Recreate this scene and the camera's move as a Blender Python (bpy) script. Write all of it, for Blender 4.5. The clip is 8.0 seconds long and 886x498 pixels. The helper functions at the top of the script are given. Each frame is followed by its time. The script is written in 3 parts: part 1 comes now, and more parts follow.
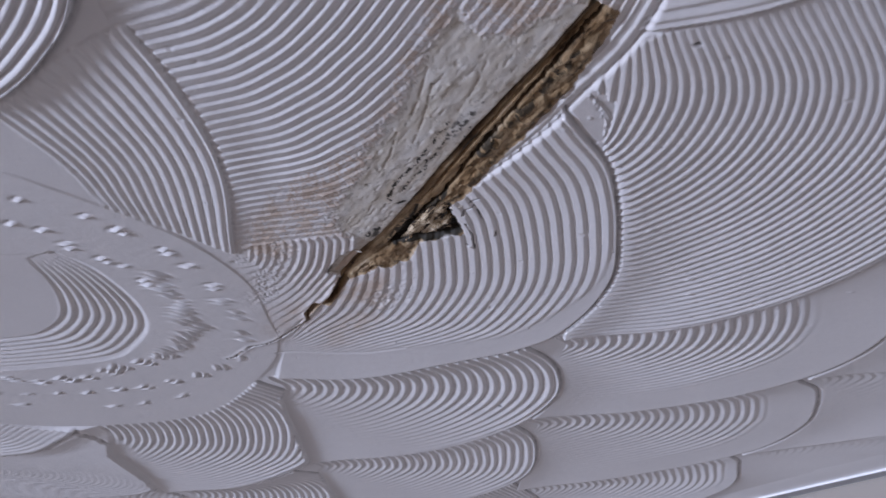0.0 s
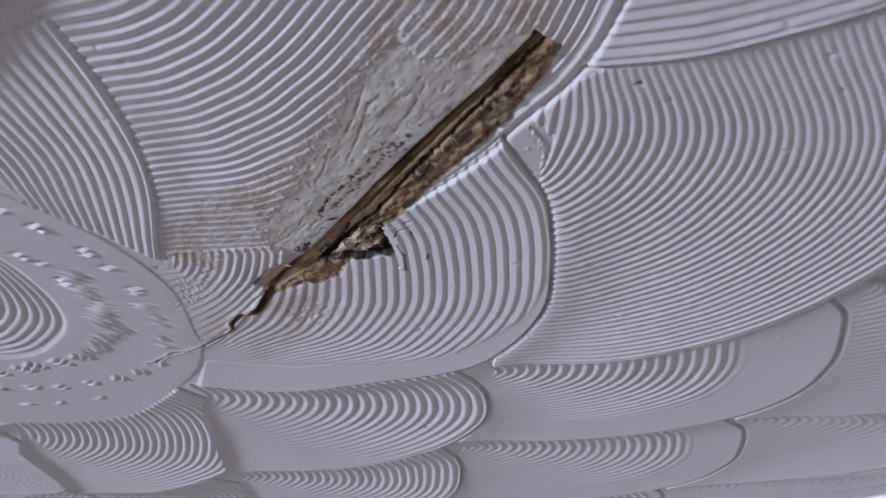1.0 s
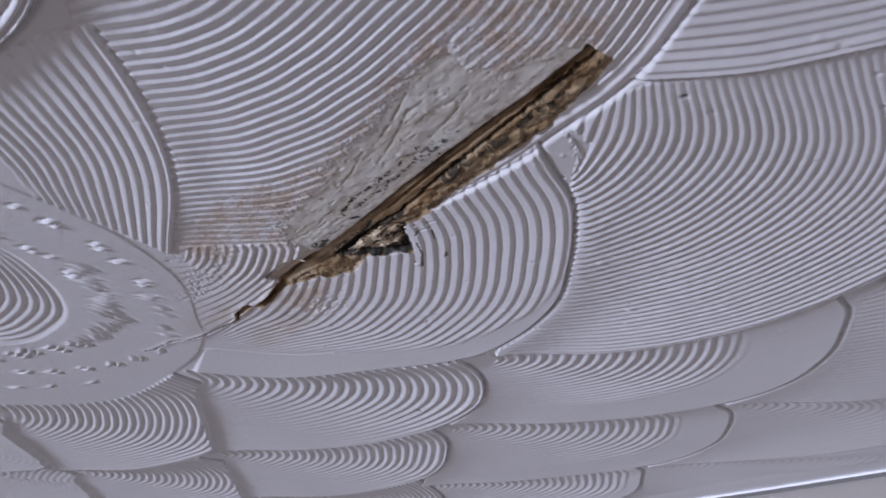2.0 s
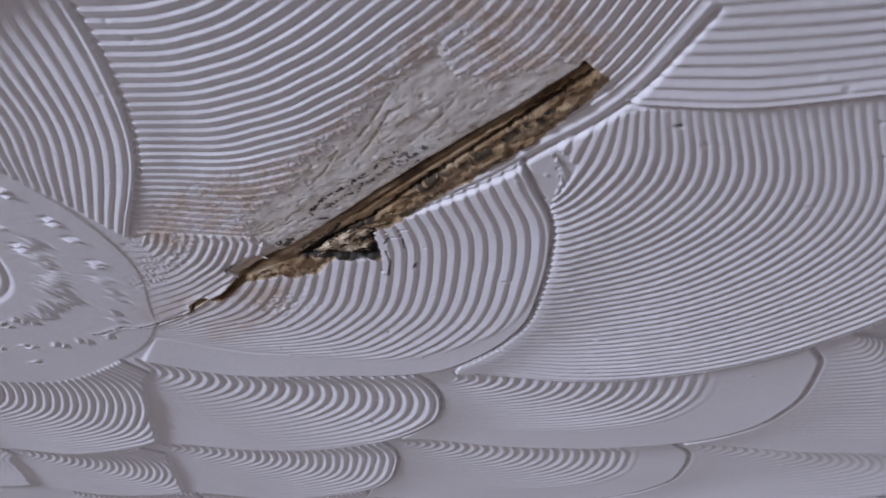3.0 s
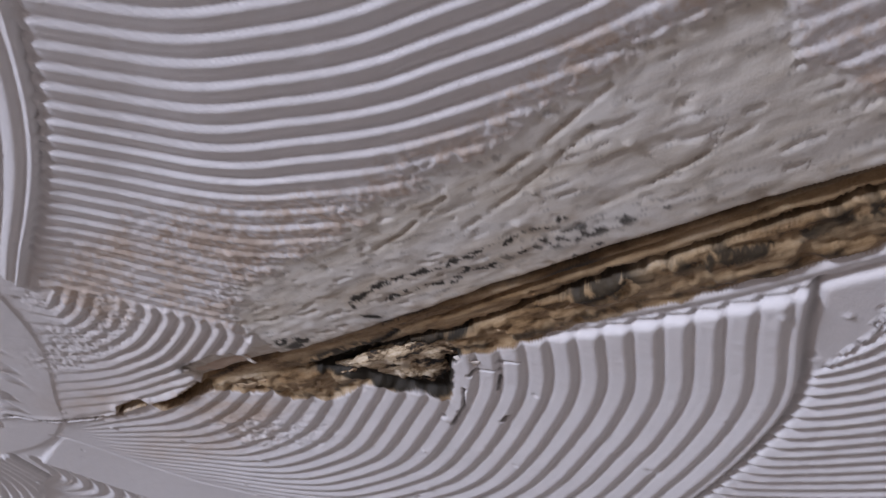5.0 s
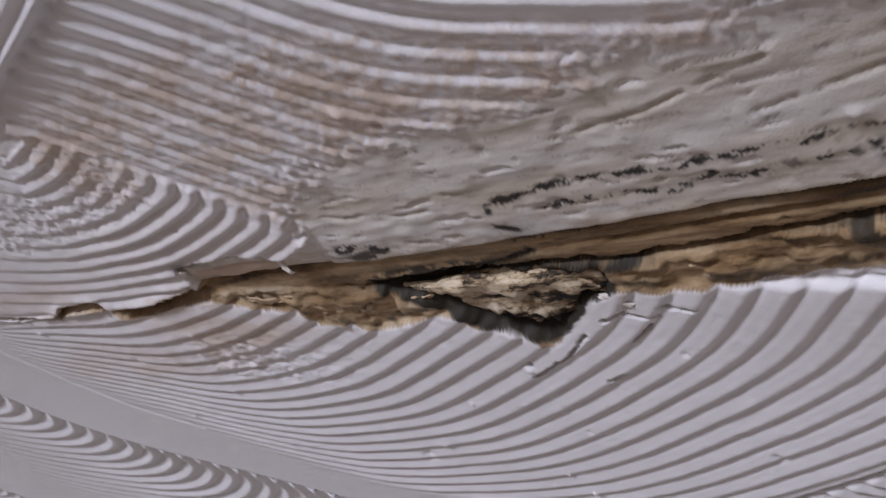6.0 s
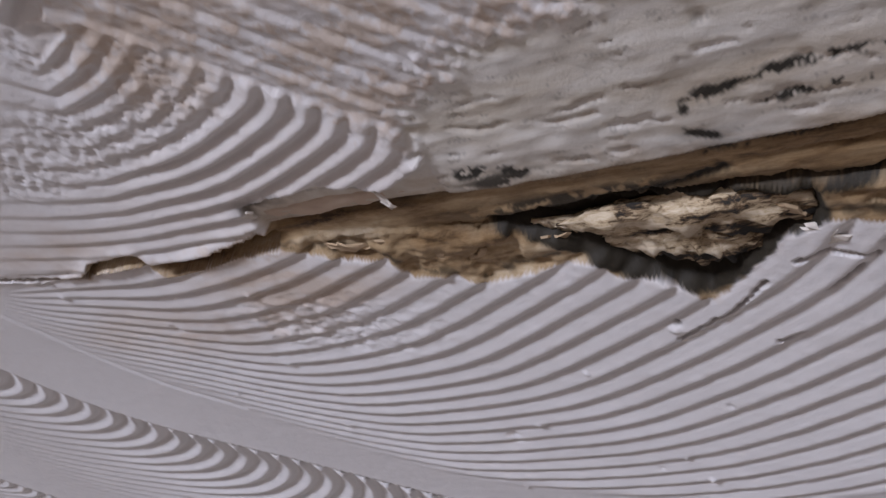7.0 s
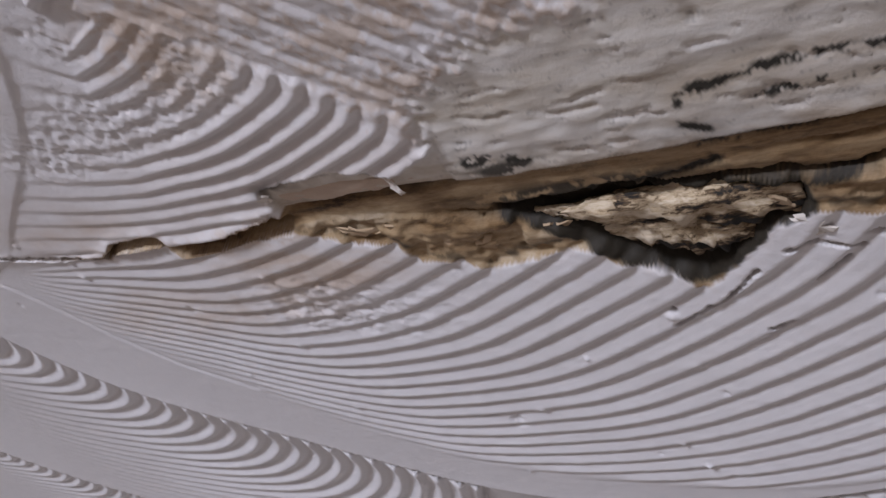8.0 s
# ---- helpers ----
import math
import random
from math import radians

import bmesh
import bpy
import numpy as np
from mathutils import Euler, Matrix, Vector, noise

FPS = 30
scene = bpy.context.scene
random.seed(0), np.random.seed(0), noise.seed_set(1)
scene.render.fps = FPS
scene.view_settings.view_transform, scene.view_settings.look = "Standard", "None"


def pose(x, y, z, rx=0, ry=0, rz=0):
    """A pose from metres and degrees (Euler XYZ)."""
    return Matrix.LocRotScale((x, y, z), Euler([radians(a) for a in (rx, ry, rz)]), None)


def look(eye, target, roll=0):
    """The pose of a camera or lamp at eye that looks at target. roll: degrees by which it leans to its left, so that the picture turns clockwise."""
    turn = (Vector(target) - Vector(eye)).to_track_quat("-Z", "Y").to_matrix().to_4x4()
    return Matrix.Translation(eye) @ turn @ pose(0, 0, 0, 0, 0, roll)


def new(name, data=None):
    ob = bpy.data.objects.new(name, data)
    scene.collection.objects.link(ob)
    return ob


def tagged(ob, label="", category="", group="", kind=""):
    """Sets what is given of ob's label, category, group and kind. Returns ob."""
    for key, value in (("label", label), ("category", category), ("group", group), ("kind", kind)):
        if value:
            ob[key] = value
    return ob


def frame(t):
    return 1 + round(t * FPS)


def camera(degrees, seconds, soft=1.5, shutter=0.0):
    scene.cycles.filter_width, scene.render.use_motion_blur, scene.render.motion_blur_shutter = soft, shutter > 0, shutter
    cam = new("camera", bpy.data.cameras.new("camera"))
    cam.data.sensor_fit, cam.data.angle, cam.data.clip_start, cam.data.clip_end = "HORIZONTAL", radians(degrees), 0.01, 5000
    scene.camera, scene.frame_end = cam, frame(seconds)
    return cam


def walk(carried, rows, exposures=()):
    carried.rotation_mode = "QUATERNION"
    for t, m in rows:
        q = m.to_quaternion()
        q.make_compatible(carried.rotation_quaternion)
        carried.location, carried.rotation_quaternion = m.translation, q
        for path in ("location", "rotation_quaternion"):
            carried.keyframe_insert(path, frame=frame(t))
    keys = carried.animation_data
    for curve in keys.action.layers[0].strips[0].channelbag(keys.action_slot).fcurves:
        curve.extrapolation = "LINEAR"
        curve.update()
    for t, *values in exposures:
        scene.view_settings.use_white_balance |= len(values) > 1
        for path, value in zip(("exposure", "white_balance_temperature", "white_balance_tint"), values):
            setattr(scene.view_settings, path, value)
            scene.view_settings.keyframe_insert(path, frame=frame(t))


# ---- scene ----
cam = camera(46.0, 8.0)
PATH = [
    (0, (-0.001, 0.1733, 2.1463), (-0.112, 1.9832, 2.9903), -1.7),
    (0.5, (0.0052, 0.172, 2.1512), (-0.0518, 1.979, 3.0053), -1.0),
    (1, (0.0078, 0.1808, 2.1575), (-0.0032, 1.9868, 3.0165), 0.8),
    (1.2, (-0.001, 0.1858, 2.16), (0.012, 1.9998, 3.001), 0.9),
    (2.3, (-0.036, 0.172, 2.1813), (0.083, 2.013, 2.9532), 1.0),
    (2.5, (-0.0397, 0.1708, 2.175), (0.1023, 2.0127, 2.94), 2.9),
    (3, (-0.0285, 0.1957, 2.1887), (0.1125, 2.0218, 2.9928), 5.0),
    (3.5, (-0.0072, 0.257, 2.205), (0.1238, 2.072, 3.036), 5.9),
    (4, (0.0027, 0.2957, 2.205), (0.0137, 2.0928, 3.083), 7.4),
    (4.2, (-0.0035, 0.3145, 2.215), (-0.0135, 2.0805, 3.153), 9.1),
    (5.3, (-0.081, 0.4308, 2.2988), (0.13, 2.1788, 3.2478), 16.5),
    (5.5, (-0.0922, 0.447, 2.2988), (0.1868, 2.191, 3.2388), 16.7),
    (6, (-0.106, 0.492, 2.3063), (0.343, 2.226, 3.1962), 16.2),
    (6.5, (-0.116, 0.5332, 2.3088), (0.353, 2.2672, 3.1868), 16.0),
    (7, (-0.116, 0.5458, 2.31), (0.359, 2.2768, 3.19), 15.7),
    (7.5, (-0.1248, 0.5458, 2.3025), (0.3032, 2.2988, 3.1655), 17.3),
    (8, (-0.116, 0.5383, 2.305), (0.339, 2.2832, 3.169), 17.1),
]
walk(cam, [(t, look(eye, target, roll)) for t, eye, target, roll in PATH],
     [(0, 0.0, 6350, 13), (4.2, 0.0, 6600, 14), (5.5, 0.0, 7100, 13.5), (8, 0.0, 7150, 13)])

# ---------- world, window light ----------
world = bpy.data.worlds.new("daylight")
scene.world = world
world.use_nodes = True
wn, wl = world.node_tree.nodes, world.node_tree.links
sky = wn.new("ShaderNodeTexSky")
sky.sky_type, sky.sun_disc = "NISHITA", False
sky.sun_elevation, sky.sun_rotation = radians(35), radians(200)
wl.new(sky.outputs[0], wn["Background"].inputs[0])
wn["Background"].inputs[1].default_value = 0.1

# the room's own axes: N points away from the window at the coved wall, T runs along it
NX, NY = 0.775, 0.632
CEIL = 2.4


def room(n, t, z):
    """A place from metres towards the coved wall, along it, and up."""
    return (n * NX + t * NY, n * NY - t * NX, z)


WALL_N, WINDOW_N, WINDOW_T = 1.129, -5.2, -1.5
lamp = bpy.data.lights.new("window_light", "AREA")
lamp.shape, lamp.size, lamp.size_y = "RECTANGLE", 1.6, 0.8
lamp.energy, lamp.color = 366.0, (0.69, 0.775, 1.0)
lamp_ob = new("window_light", lamp)
lamp_ob.matrix_world = look(room(WINDOW_N - 0.05, WINDOW_T, 1.42), room(0.3, -0.6, 2.2))


# ---------- materials ----------
def material(name):
    m = bpy.data.materials.new(name)
    m.use_nodes = True
    return m, m.node_tree.nodes, m.node_tree.links, m.node_tree.nodes["Principled BSDF"]


def tex_noise(nodes, links, scale, detail=6.0, rough=0.6, stretch=None, turn=0.0):
    co = nodes.new("ShaderNodeTexCoord")
    mp = nodes.new("ShaderNodeMapping")
    mp.vector_type = "TEXTURE"
    mp.inputs["Rotation"].default_value = (0, 0, turn)
    if stretch:
        mp.inputs["Scale"].default_value = [1 / k for k in stretch]
    links.new(co.outputs["Object"], mp.inputs["Vector"])
    n = nodes.new("ShaderNodeTexNoise")
    n.inputs["Scale"].default_value, n.inputs["Detail"].default_value = scale, detail
    n.inputs["Roughness"].default_value = rough
    links.new(mp.outputs[0], n.inputs["Vector"])
    return n.outputs["Fac"]


def ramp(nodes, links, fac, stops):
    r = nodes.new("ShaderNodeValToRGB")
    while len(r.color_ramp.elements) < len(stops):
        r.color_ramp.elements.new(0.5)
    for e, (pos, col) in zip(r.color_ramp.elements, stops):
        e.position, e.color = pos, (*col, 1)
    links.new(fac, r.inputs[0])
    return r.outputs[0]


def mix(nodes, links, fac, a, b, kind="MIX"):
    m = nodes.new("ShaderNodeMix")
    m.data_type, m.blend_type = "RGBA", kind
    for sock, val in ((m.inputs[0], fac), (m.inputs[6], a), (m.inputs[7], b)):
        if isinstance(val, (int, float)):
            sock.default_value = val
        elif isinstance(val, tuple):
            sock.default_value = (*val, 1)
        else:
            links.new(val, sock)
    return m.outputs[2]


def calc(nodes, links, op, a, b):
    m = nodes.new("ShaderNodeMath")
    m.operation, m.use_clamp = op, op == "MULTIPLY"
    for sock, val in zip(m.inputs, (a, b)):
        if isinstance(val, (int, float)):
            sock.default_value = val
        else:
            links.new(val, sock)
    return m.outputs[0]


def attr(nodes, name):
    a = nodes.new("ShaderNodeAttribute")
    a.attribute_name = name
    return a.outputs["Fac"]


def bump(nodes, links, bsdf, height, strength, distance):
    b = nodes.new("ShaderNodeBump")
    b.inputs["Strength"].default_value, b.inputs["Distance"].default_value = strength, distance
    links.new(height, b.inputs["Height"])
    links.new(b.outputs[0], bsdf.inputs["Normal"])


SEAM_TURN = math.atan2(-0.8681, 0.4964)


def plaster_material():
    m, n, l, b = material("combed_plaster")
    soft = tex_noise(n, l, 9, 5)
    grain = tex_noise(n, l, 420, 4)
    paint = mix(n, l, mix(n, l, 0.35, soft, tex_noise(n, l, 260, 6, 0.7)), (0.71, 0.695, 0.70), (0.84, 0.83, 0.84))
    stain_n = tex_noise(n, l, 60, 7, 0.65)
    stain_c = ramp(n, l, stain_n, ((0.3, (0.50, 0.37, 0.27)), (0.7, (0.70, 0.62, 0.55))))
    col = mix(n, l, attr(n, "stain"), paint, stain_c)
    # scraped board face: grey-cream paper with fibres along the joint
    fib = tex_noise(n, l, 55, 8, 0.68, (0.35, 1.6, 1), SEAM_TURN)
    paper = ramp(n, l, fib, ((0.30, (0.48, 0.40, 0.31)), (0.40, (0.64, 0.59, 0.51)), (0.56, (0.73, 0.70, 0.65)), (0.8, (0.65, 0.64, 0.61))))
    col = mix(n, l, attr(n, "scraped"), col, paper)
    raw_n = tex_noise(n, l, 75, 9, 0.7, (0.3, 1.5, 1), SEAM_TURN)
    raw = ramp(n, l, raw_n, ((0.34, (0.05, 0.028, 0.013)), (0.42, (0.22, 0.135, 0.065)), (0.55, (0.40, 0.285, 0.165)), (0.70, (0.58, 0.48, 0.35))))
    col = mix(n, l, attr(n, "bare"), col, raw)
    # near-black for mould, and for shade painted into grooves and hole
    col = mix(n, l, attr(n, "mould_and_shade"), col, (0.018, 0.016, 0.012))
    l.new(col, b.inputs["Base Color"])
    b.inputs["Roughness"].default_value = 0.62
    b.inputs["Specular IOR Level"].default_value = 0.22
    fine = tex_noise(n, l, 1500, 5, 0.7)
    h = mix(n, l, 0.5, mix(n, l, attr(n, "scraped"), grain, fib), fine)
    bump(n, l, b, h, 0.5, 0.0004)
    return m


def plain_material(name, lo, hi, scale, rough=0.7, depth=0.0008):
    m, n, l, b = material(name)
    f = tex_noise(n, l, scale, 6)
    l.new(mix(n, l, f, lo, hi), b.inputs["Base Color"])
    b.inputs["Roughness"].default_value = rough
    bump(n, l, b, tex_noise(n, l, scale * 12, 4), 0.3, depth)
    return m


def timber_material():
    m, n, l, b = material("rotten_timber")
    f = tex_noise(n, l, 130, 9, 0.75, (0.2, 1.3, 1.3))
    c = ramp(n, l, f, ((0.435, (0.014, 0.011, 0.008)), (0.475, (0.13, 0.08, 0.04)), (0.515, (0.46, 0.35, 0.22)), (0.60, (0.68, 0.58, 0.44))))
    l.new(c, b.inputs["Base Color"])
    b.inputs["Roughness"].default_value = 0.85
    bump(n, l, b, f, 0.6, 0.001)
    return m


PLASTER = plaster_material()
TIMBER = timber_material()
TORN = plain_material("torn_board_paper", (0.30, 0.19, 0.10), (0.52, 0.40, 0.27), 70, 0.85)
CHIP = plain_material("chipped_plaster", (0.60, 0.53, 0.45), (0.74, 0.70, 0.66), 60, 0.8)
EDGE = plain_material("damp_board_edge", (0.46, 0.33, 0.235), (0.64, 0.52, 0.42), 55, 0.8)
WALL = plain_material("painted_wall", (0.30, 0.265, 0.235), (0.36, 0.325, 0.29), 6, 0.7)
COVE = plain_material("painted_coving", (0.78, 0.77, 0.78), (0.84, 0.83, 0.84), 5, 0.5)
FLOOR = plain_material("carpet", (0.13, 0.095, 0.07), (0.19, 0.14, 0.105), 40, 0.95, 0.003)


# ---------- small mesh helpers ----------
def part(name, bm, mat, parent=None, label=""):
    me = bpy.data.meshes.new(name)
    bm.to_mesh(me)
    bm.free()
    me.materials.append(mat)
    ob = new(name, me)
    ob.parent = parent
    return tagged(ob, label)


def slab(name, mat, lo, hi, label, category):
    """A box in the room's axes from (n, t, z) to (n, t, z)."""
    bm = bmesh.new()
    bmesh.ops.create_cube(bm, size=1)
    for v in bm.verts:
        v.co = room(*(lo[i] if v.co[i] < 0 else hi[i] for i in range(3)))
    bmesh.ops.recalc_face_normals(bm, faces=bm.faces)
    return tagged(part(name, bm, mat), label, category, kind="structure")


# ---------- ceiling relief ----------
# lattice noise on arrays
LATTICE = np.random.RandomState(7).rand(256, 256)


def vnoise(x, y):
    xi, yi = np.floor(x).astype(int), np.floor(y).astype(int)
    fx, fy = x - xi, y - yi
    fx, fy = fx * fx * (3 - 2 * fx), fy * fy * (3 - 2 * fy)
    a, b = LATTICE[xi % 256, yi % 256], LATTICE[(xi + 1) % 256, yi % 256]
    c, e = LATTICE[xi % 256, (yi + 1) % 256], LATTICE[(xi + 1) % 256, (yi + 1) % 256]
    return (a + (b - a) * fx) * (1 - fy) + (c + (e - c) * fx) * fy


def fbm(x, y, octaves=4):
    total, amp, norm = 0, 1.0, 0.0
    for k in range(octaves):
        total, norm = total + amp * vnoise(x * 2 ** k + 17.3 * k, y * 2 ** k + 9.1 * k), norm + amp
        amp *= 0.55
    return total / norm


def step(lo, hi, x):
    k = np.clip((x - lo) / (hi - lo), 0, 1)
    return k * k * (3 - 2 * k)


def spline(pts, count=240):
    """A smooth curve through the points, evenly spaced along its length."""
    p = np.array(pts, float)
    q = np.vstack([2 * p[0] - p[1], p, 2 * p[-1] - p[-2]])
    out = []
    for i in range(1, len(q) - 2):
        t = np.linspace(0, 1, 60, endpoint=False)[:, None]
        a, b, c, e = q[i - 1], q[i], q[i + 1], q[i + 2]
        out.append(0.5 * (2 * b + (c - a) * t + (2 * a - 5 * b + 4 * c - e) * t ** 2 + (3 * b - a - 3 * c + e) * t ** 3))
    out = np.vstack(out + [q[-2:-1]])
    run = np.r_[0, np.cumsum(np.hypot(*np.diff(out, axis=0).T))]
    s = np.linspace(0, run[-1], count)
    return np.c_[np.interp(s, run, out[:, 0]), np.interp(s, run, out[:, 1])]


def lines(*stretches):
    """Grid lines: (from, to, spacing) one after another."""
    got = [np.linspace(a, b, max(2, int(round((b - a) / d))), endpoint=False) for a, b, d in stretches]
    return np.r_[np.concatenate(got), stretches[-1][1]]


GX = lines((-0.62, -0.36, 0.0030), (-0.36, -0.17, 0.0013), (-0.17, 0.075, 0.00055), (0.075, 0.30, 0.0012), (0.30, 0.66, 0.0024))
GY = lines((0.36, 0.49, 0.0014), (0.49, 0.60, 0.0009), (0.60, 0.83, 0.00055), (0.83, 1.10, 0.0011), (1.10, 1.50, 0.0019), (1.50, 1.95, 0.0035))
XX, YY = np.meshgrid(GX, GY, indexing="ij")
SHAPE = XX.shape
X, Y = XX.ravel(), YY.ravel()
warp = 0.0016
WX = X + warp * (fbm(X * 22, Y * 22, 2) - 0.5)
WY = Y + warp * (fbm(X * 22 + 40, Y * 22 + 11, 2) - 0.5)
H = 0.0008 * (fbm(X * 12, Y * 12, 3) - 0.5)
CREASE_SHADE = np.zeros_like(X)


def inverse(c0, c1, px, py, w_lo):
    """For each place, how far it lies along the sweep (s) and between inner and outer curve (w)."""
    count = len(c0)
    ss, ww = np.meshgrid(np.linspace(0, 1, 700), np.linspace(w_lo - 0.02, 1.35, 600), indexing="ij")
    k = ss * (count - 1)
    i = np.minimum(k.astype(int), count - 2)
    f = (k - i)[..., None]
    a = c0[i] * (1 - f) + c0[i + 1] * f
    b = c1[i] * (1 - f) + c1[i + 1] * f
    p = a + (b - a) * ww[..., None]
    lo, cell = p.reshape(-1, 2).min(0), 0.002
    dims = ((p.reshape(-1, 2).max(0) - lo) / cell).astype(int) + 2
    idx = ((p - lo) / cell).astype(int)
    flat = (idx[..., 0] * dims[1] + idx[..., 1]).ravel()
    table = np.full(dims[0] * dims[1], -1)
    table[flat] = np.arange(flat.size)
    gx, gy = ((px - lo[0]) / cell).astype(int), ((py - lo[1]) / cell).astype(int)
    ok = (px > lo[0]) & (py > lo[1]) & (gx < dims[0]) & (gy < dims[1])
    code = np.where(ok, table[np.clip(gx, 0, dims[0] - 1) * dims[1] + np.clip(gy, 0, dims[1] - 1)], -1)
    sel = np.nonzero(code >= 0)[0]
    s, w = ss.ravel()[code[sel]].copy(), ww.ravel()[code[sel]].copy()
    qx, qy = px[sel], py[sel]
    for _ in range(4):
        k = np.clip(s, 0, 1) * (count - 1)
        i = np.minimum(k.astype(int), count - 2)
        f = (s * (count - 1) - i)[:, None]
        da, db = c0[i + 1] - c0[i], c1[i + 1] - c1[i]
        a, b = c0[i] + da * f, c1[i] + db * f
        ds = (da + (db - da) * w[:, None]) * (count - 1)
        dw = b - a
        r = np.c_[qx, qy] - (a + dw * w[:, None])
        det = ds[:, 0] * dw[:, 1] - ds[:, 1] * dw[:, 0]
        det = np.where(np.abs(det) < 1e-9, 1e-9, det)
        s = s + np.clip((r[:, 0] * dw[:, 1] - r[:, 1] * dw[:, 0]) / det, -0.05, 0.05)
        w = w + np.clip((ds[:, 0] * r[:, 1] - ds[:, 1] * r[:, 0]) / det, -0.05, 0.05)
    return sel, s, w, np.hypot(*ds.T), np.hypot(*dw.T)


def fan(inner, outer, ridges, amps, base=0.0, lip=0.0007, lip_width=0.003, groove=0.0016, w_lo=0.0, sharp=1.0, phase=0.0, bowl=0.003, rim=0.0, fade=0.0, skew=-0.4, under=0, swell=0.8, plain=(0.0,)):
    """Lays one sweep of the comb over what is there: ridges follow curves between the inner and the outer one;
    amps: their height from the sweep's start to its end. The plaster thickens towards the outer edge (bowl),
    which has a lip, at times a rolled rim, and a fine groove beside it; fade: ridges die out that near to the edge;
    plain: width of the smooth band along the edge; under: how far (of 240) the sweep runs on beneath its neighbours."""
    global H
    c0, c1 = (np.vstack([c[0] - (c[1] - c[0]) * np.arange(under, 0, -1)[:, None], c, c[-1] + (c[-1] - c[-2]) * np.arange(1, under // 5 + 1)[:, None]]) for c in (spline(inner), spline(outer)))
    box = np.vstack([c0, c1])
    pad = 0.1
    near = np.nonzero((X > box[:, 0].min() - pad) & (X < box[:, 0].max() + pad) & (Y > box[:, 1].min() - pad) & (Y < box[:, 1].max() + pad))[0]
    if not len(near):
        return
    sel, s, w, ds, dw = inverse(c0, c1, WX[near], WY[near], w_lo)
    at = near[sel]
    run = np.minimum(s * ds, (1 - s) * ds)
    s = np.clip((s * (239 + under + under // 5) - under) / 239, 0, 1)
    inside = np.minimum(np.minimum((1 - w) * dw, (w - w_lo) * dw + 0.0005), run + 0.001)
    cover = step(-0.0003, 0.0012, inside)
    edge = (1 - w) * dw
    amp = np.interp(s, np.linspace(0, 1, len(amps)), amps)
    amp = amp * (0.8 + 0.4 * fbm(X[at] * 35 + 5, Y[at] * 35, 2)) * step(0.0, 0.25 / ridges, 1 - w)
    if rim or fade:
        reach_in = fade * (0.6 + 2.4 * s ** 2)
        amp = amp * step(0.4 * (rim + reach_in), 1.2 * rim + reach_in, edge)
    band = np.interp(s, np.linspace(0, 1, len(plain)), plain)
    amp = amp * step(0.75 * band - 0.001, 1.1 * band + 0.001, edge)
    turn = 2 * np.pi * (ridges * w + phase)
    c = 0.5 + 0.5 * np.cos(turn + skew * np.cos(turn))
    wave = (c ** sharp - 0.35) * (0.9 + 0.2 * vnoise(X[at] * 420, Y[at] * 420))
    # ridges closer than they are high cannot stand
    pitch = dw / max(ridges, 1)
    amp = amp * step(0.0008, 0.0034, pitch)
    roll = 0.0013 * np.exp(-((edge - 0.5 * rim) / (0.42 * rim)) ** 2) if rim else 0.0
    h = base + roll + bowl * np.clip(w, 0, 1) ** 2.2 * (0.25 + 0.75 * step(0, 0.35, s) - 0.5 * step(0.8, 1.0, s)) + amp * wave + lip * np.exp(-np.maximum(edge, 0) / lip_width) + 0.00014 * (fbm(X[at] * 260, Y[at] * 260, 2) - 0.5)
    trench = groove * np.exp(-((edge + 0.0010) / 0.0015) ** 2) * step(-0.001, 0.003, run)
    # the plaster beyond is pushed up against the edge
    pushed = swell * (bowl * (0.25 + 0.75 * step(0, 0.35, s) - 0.5 * step(0.8, 1.0, s)) + lip) * np.exp(np.minimum(edge, 0) / 0.028) * (edge < 0) * step(1.32, 1.04, w) * step(0.0, 0.12, run)
    H[at] = H[at] * (1 - cover) + h * cover + pushed * (1 - cover) - trench * (edge < 0.0006)
    # shadow line beside the sweep's outer edge, kept to be painted as colour
    CREASE_SHADE[at] = CREASE_SHADE[at] * (1 - cover) + (groove > 0.001) * (lip > 0) * np.exp(-((edge + 0.0006) / 0.0012) ** 2) * step(0.0, 0.02, run) * (0.6 + 0.8 * vnoise(s * 60, w * 3))


# rows of sweeps, the farthest first
fan([(0.237, 1.235), (0.248, 1.244), (0.251, 1.261)],
    [(0.450, 1.087), (0.508, 1.121), (0.483, 1.235)], 32, (0.0008, 0.0004, 0.0), bowl=0.0055, lip=0.0003, lip_width=0.006, groove=0.0015, under=28, swell=0.68)
fan([(0.004, 1.360), (0.015, 1.385), (0.007, 1.417)],
    [(0.216, 1.236), (0.234, 1.280), (0.236, 1.378), (0.153, 1.536)], 27, (0.0016, 0.0012, 0.0003, 0), fade=0.03, bowl=0.0055, lip=0.0003, lip_width=0.006, groove=0.0015, under=28, swell=0.68)
fan([(-0.194, 1.470), (-0.189, 1.487), (-0.195, 1.517)],
    [(0.004, 1.354), (0.031, 1.462), (0.015, 1.591), (-0.119, 1.778), (-0.239, 1.800)], 33, (0.0019, 0.0019, 0.0015, 0.0006, 0.0001, 0.0), bowl=0.0055, lip=0.0003, lip_width=0.006, groove=0.0015, under=28, swell=0.68)
fan([(-0.390, 1.528), (-0.390, 1.560), (-0.405, 1.594)],
    [(-0.195, 1.478), (-0.192, 1.616), (-0.230, 1.714), (-0.356, 1.849), (-0.472, 1.868)], 32, (0.0019, 0.0019, 0.0015, 0.0006, 0.0001, 0.0), bowl=0.0055, lip=0.0003, lip_width=0.006, groove=0.0015, under=28, swell=0.68)
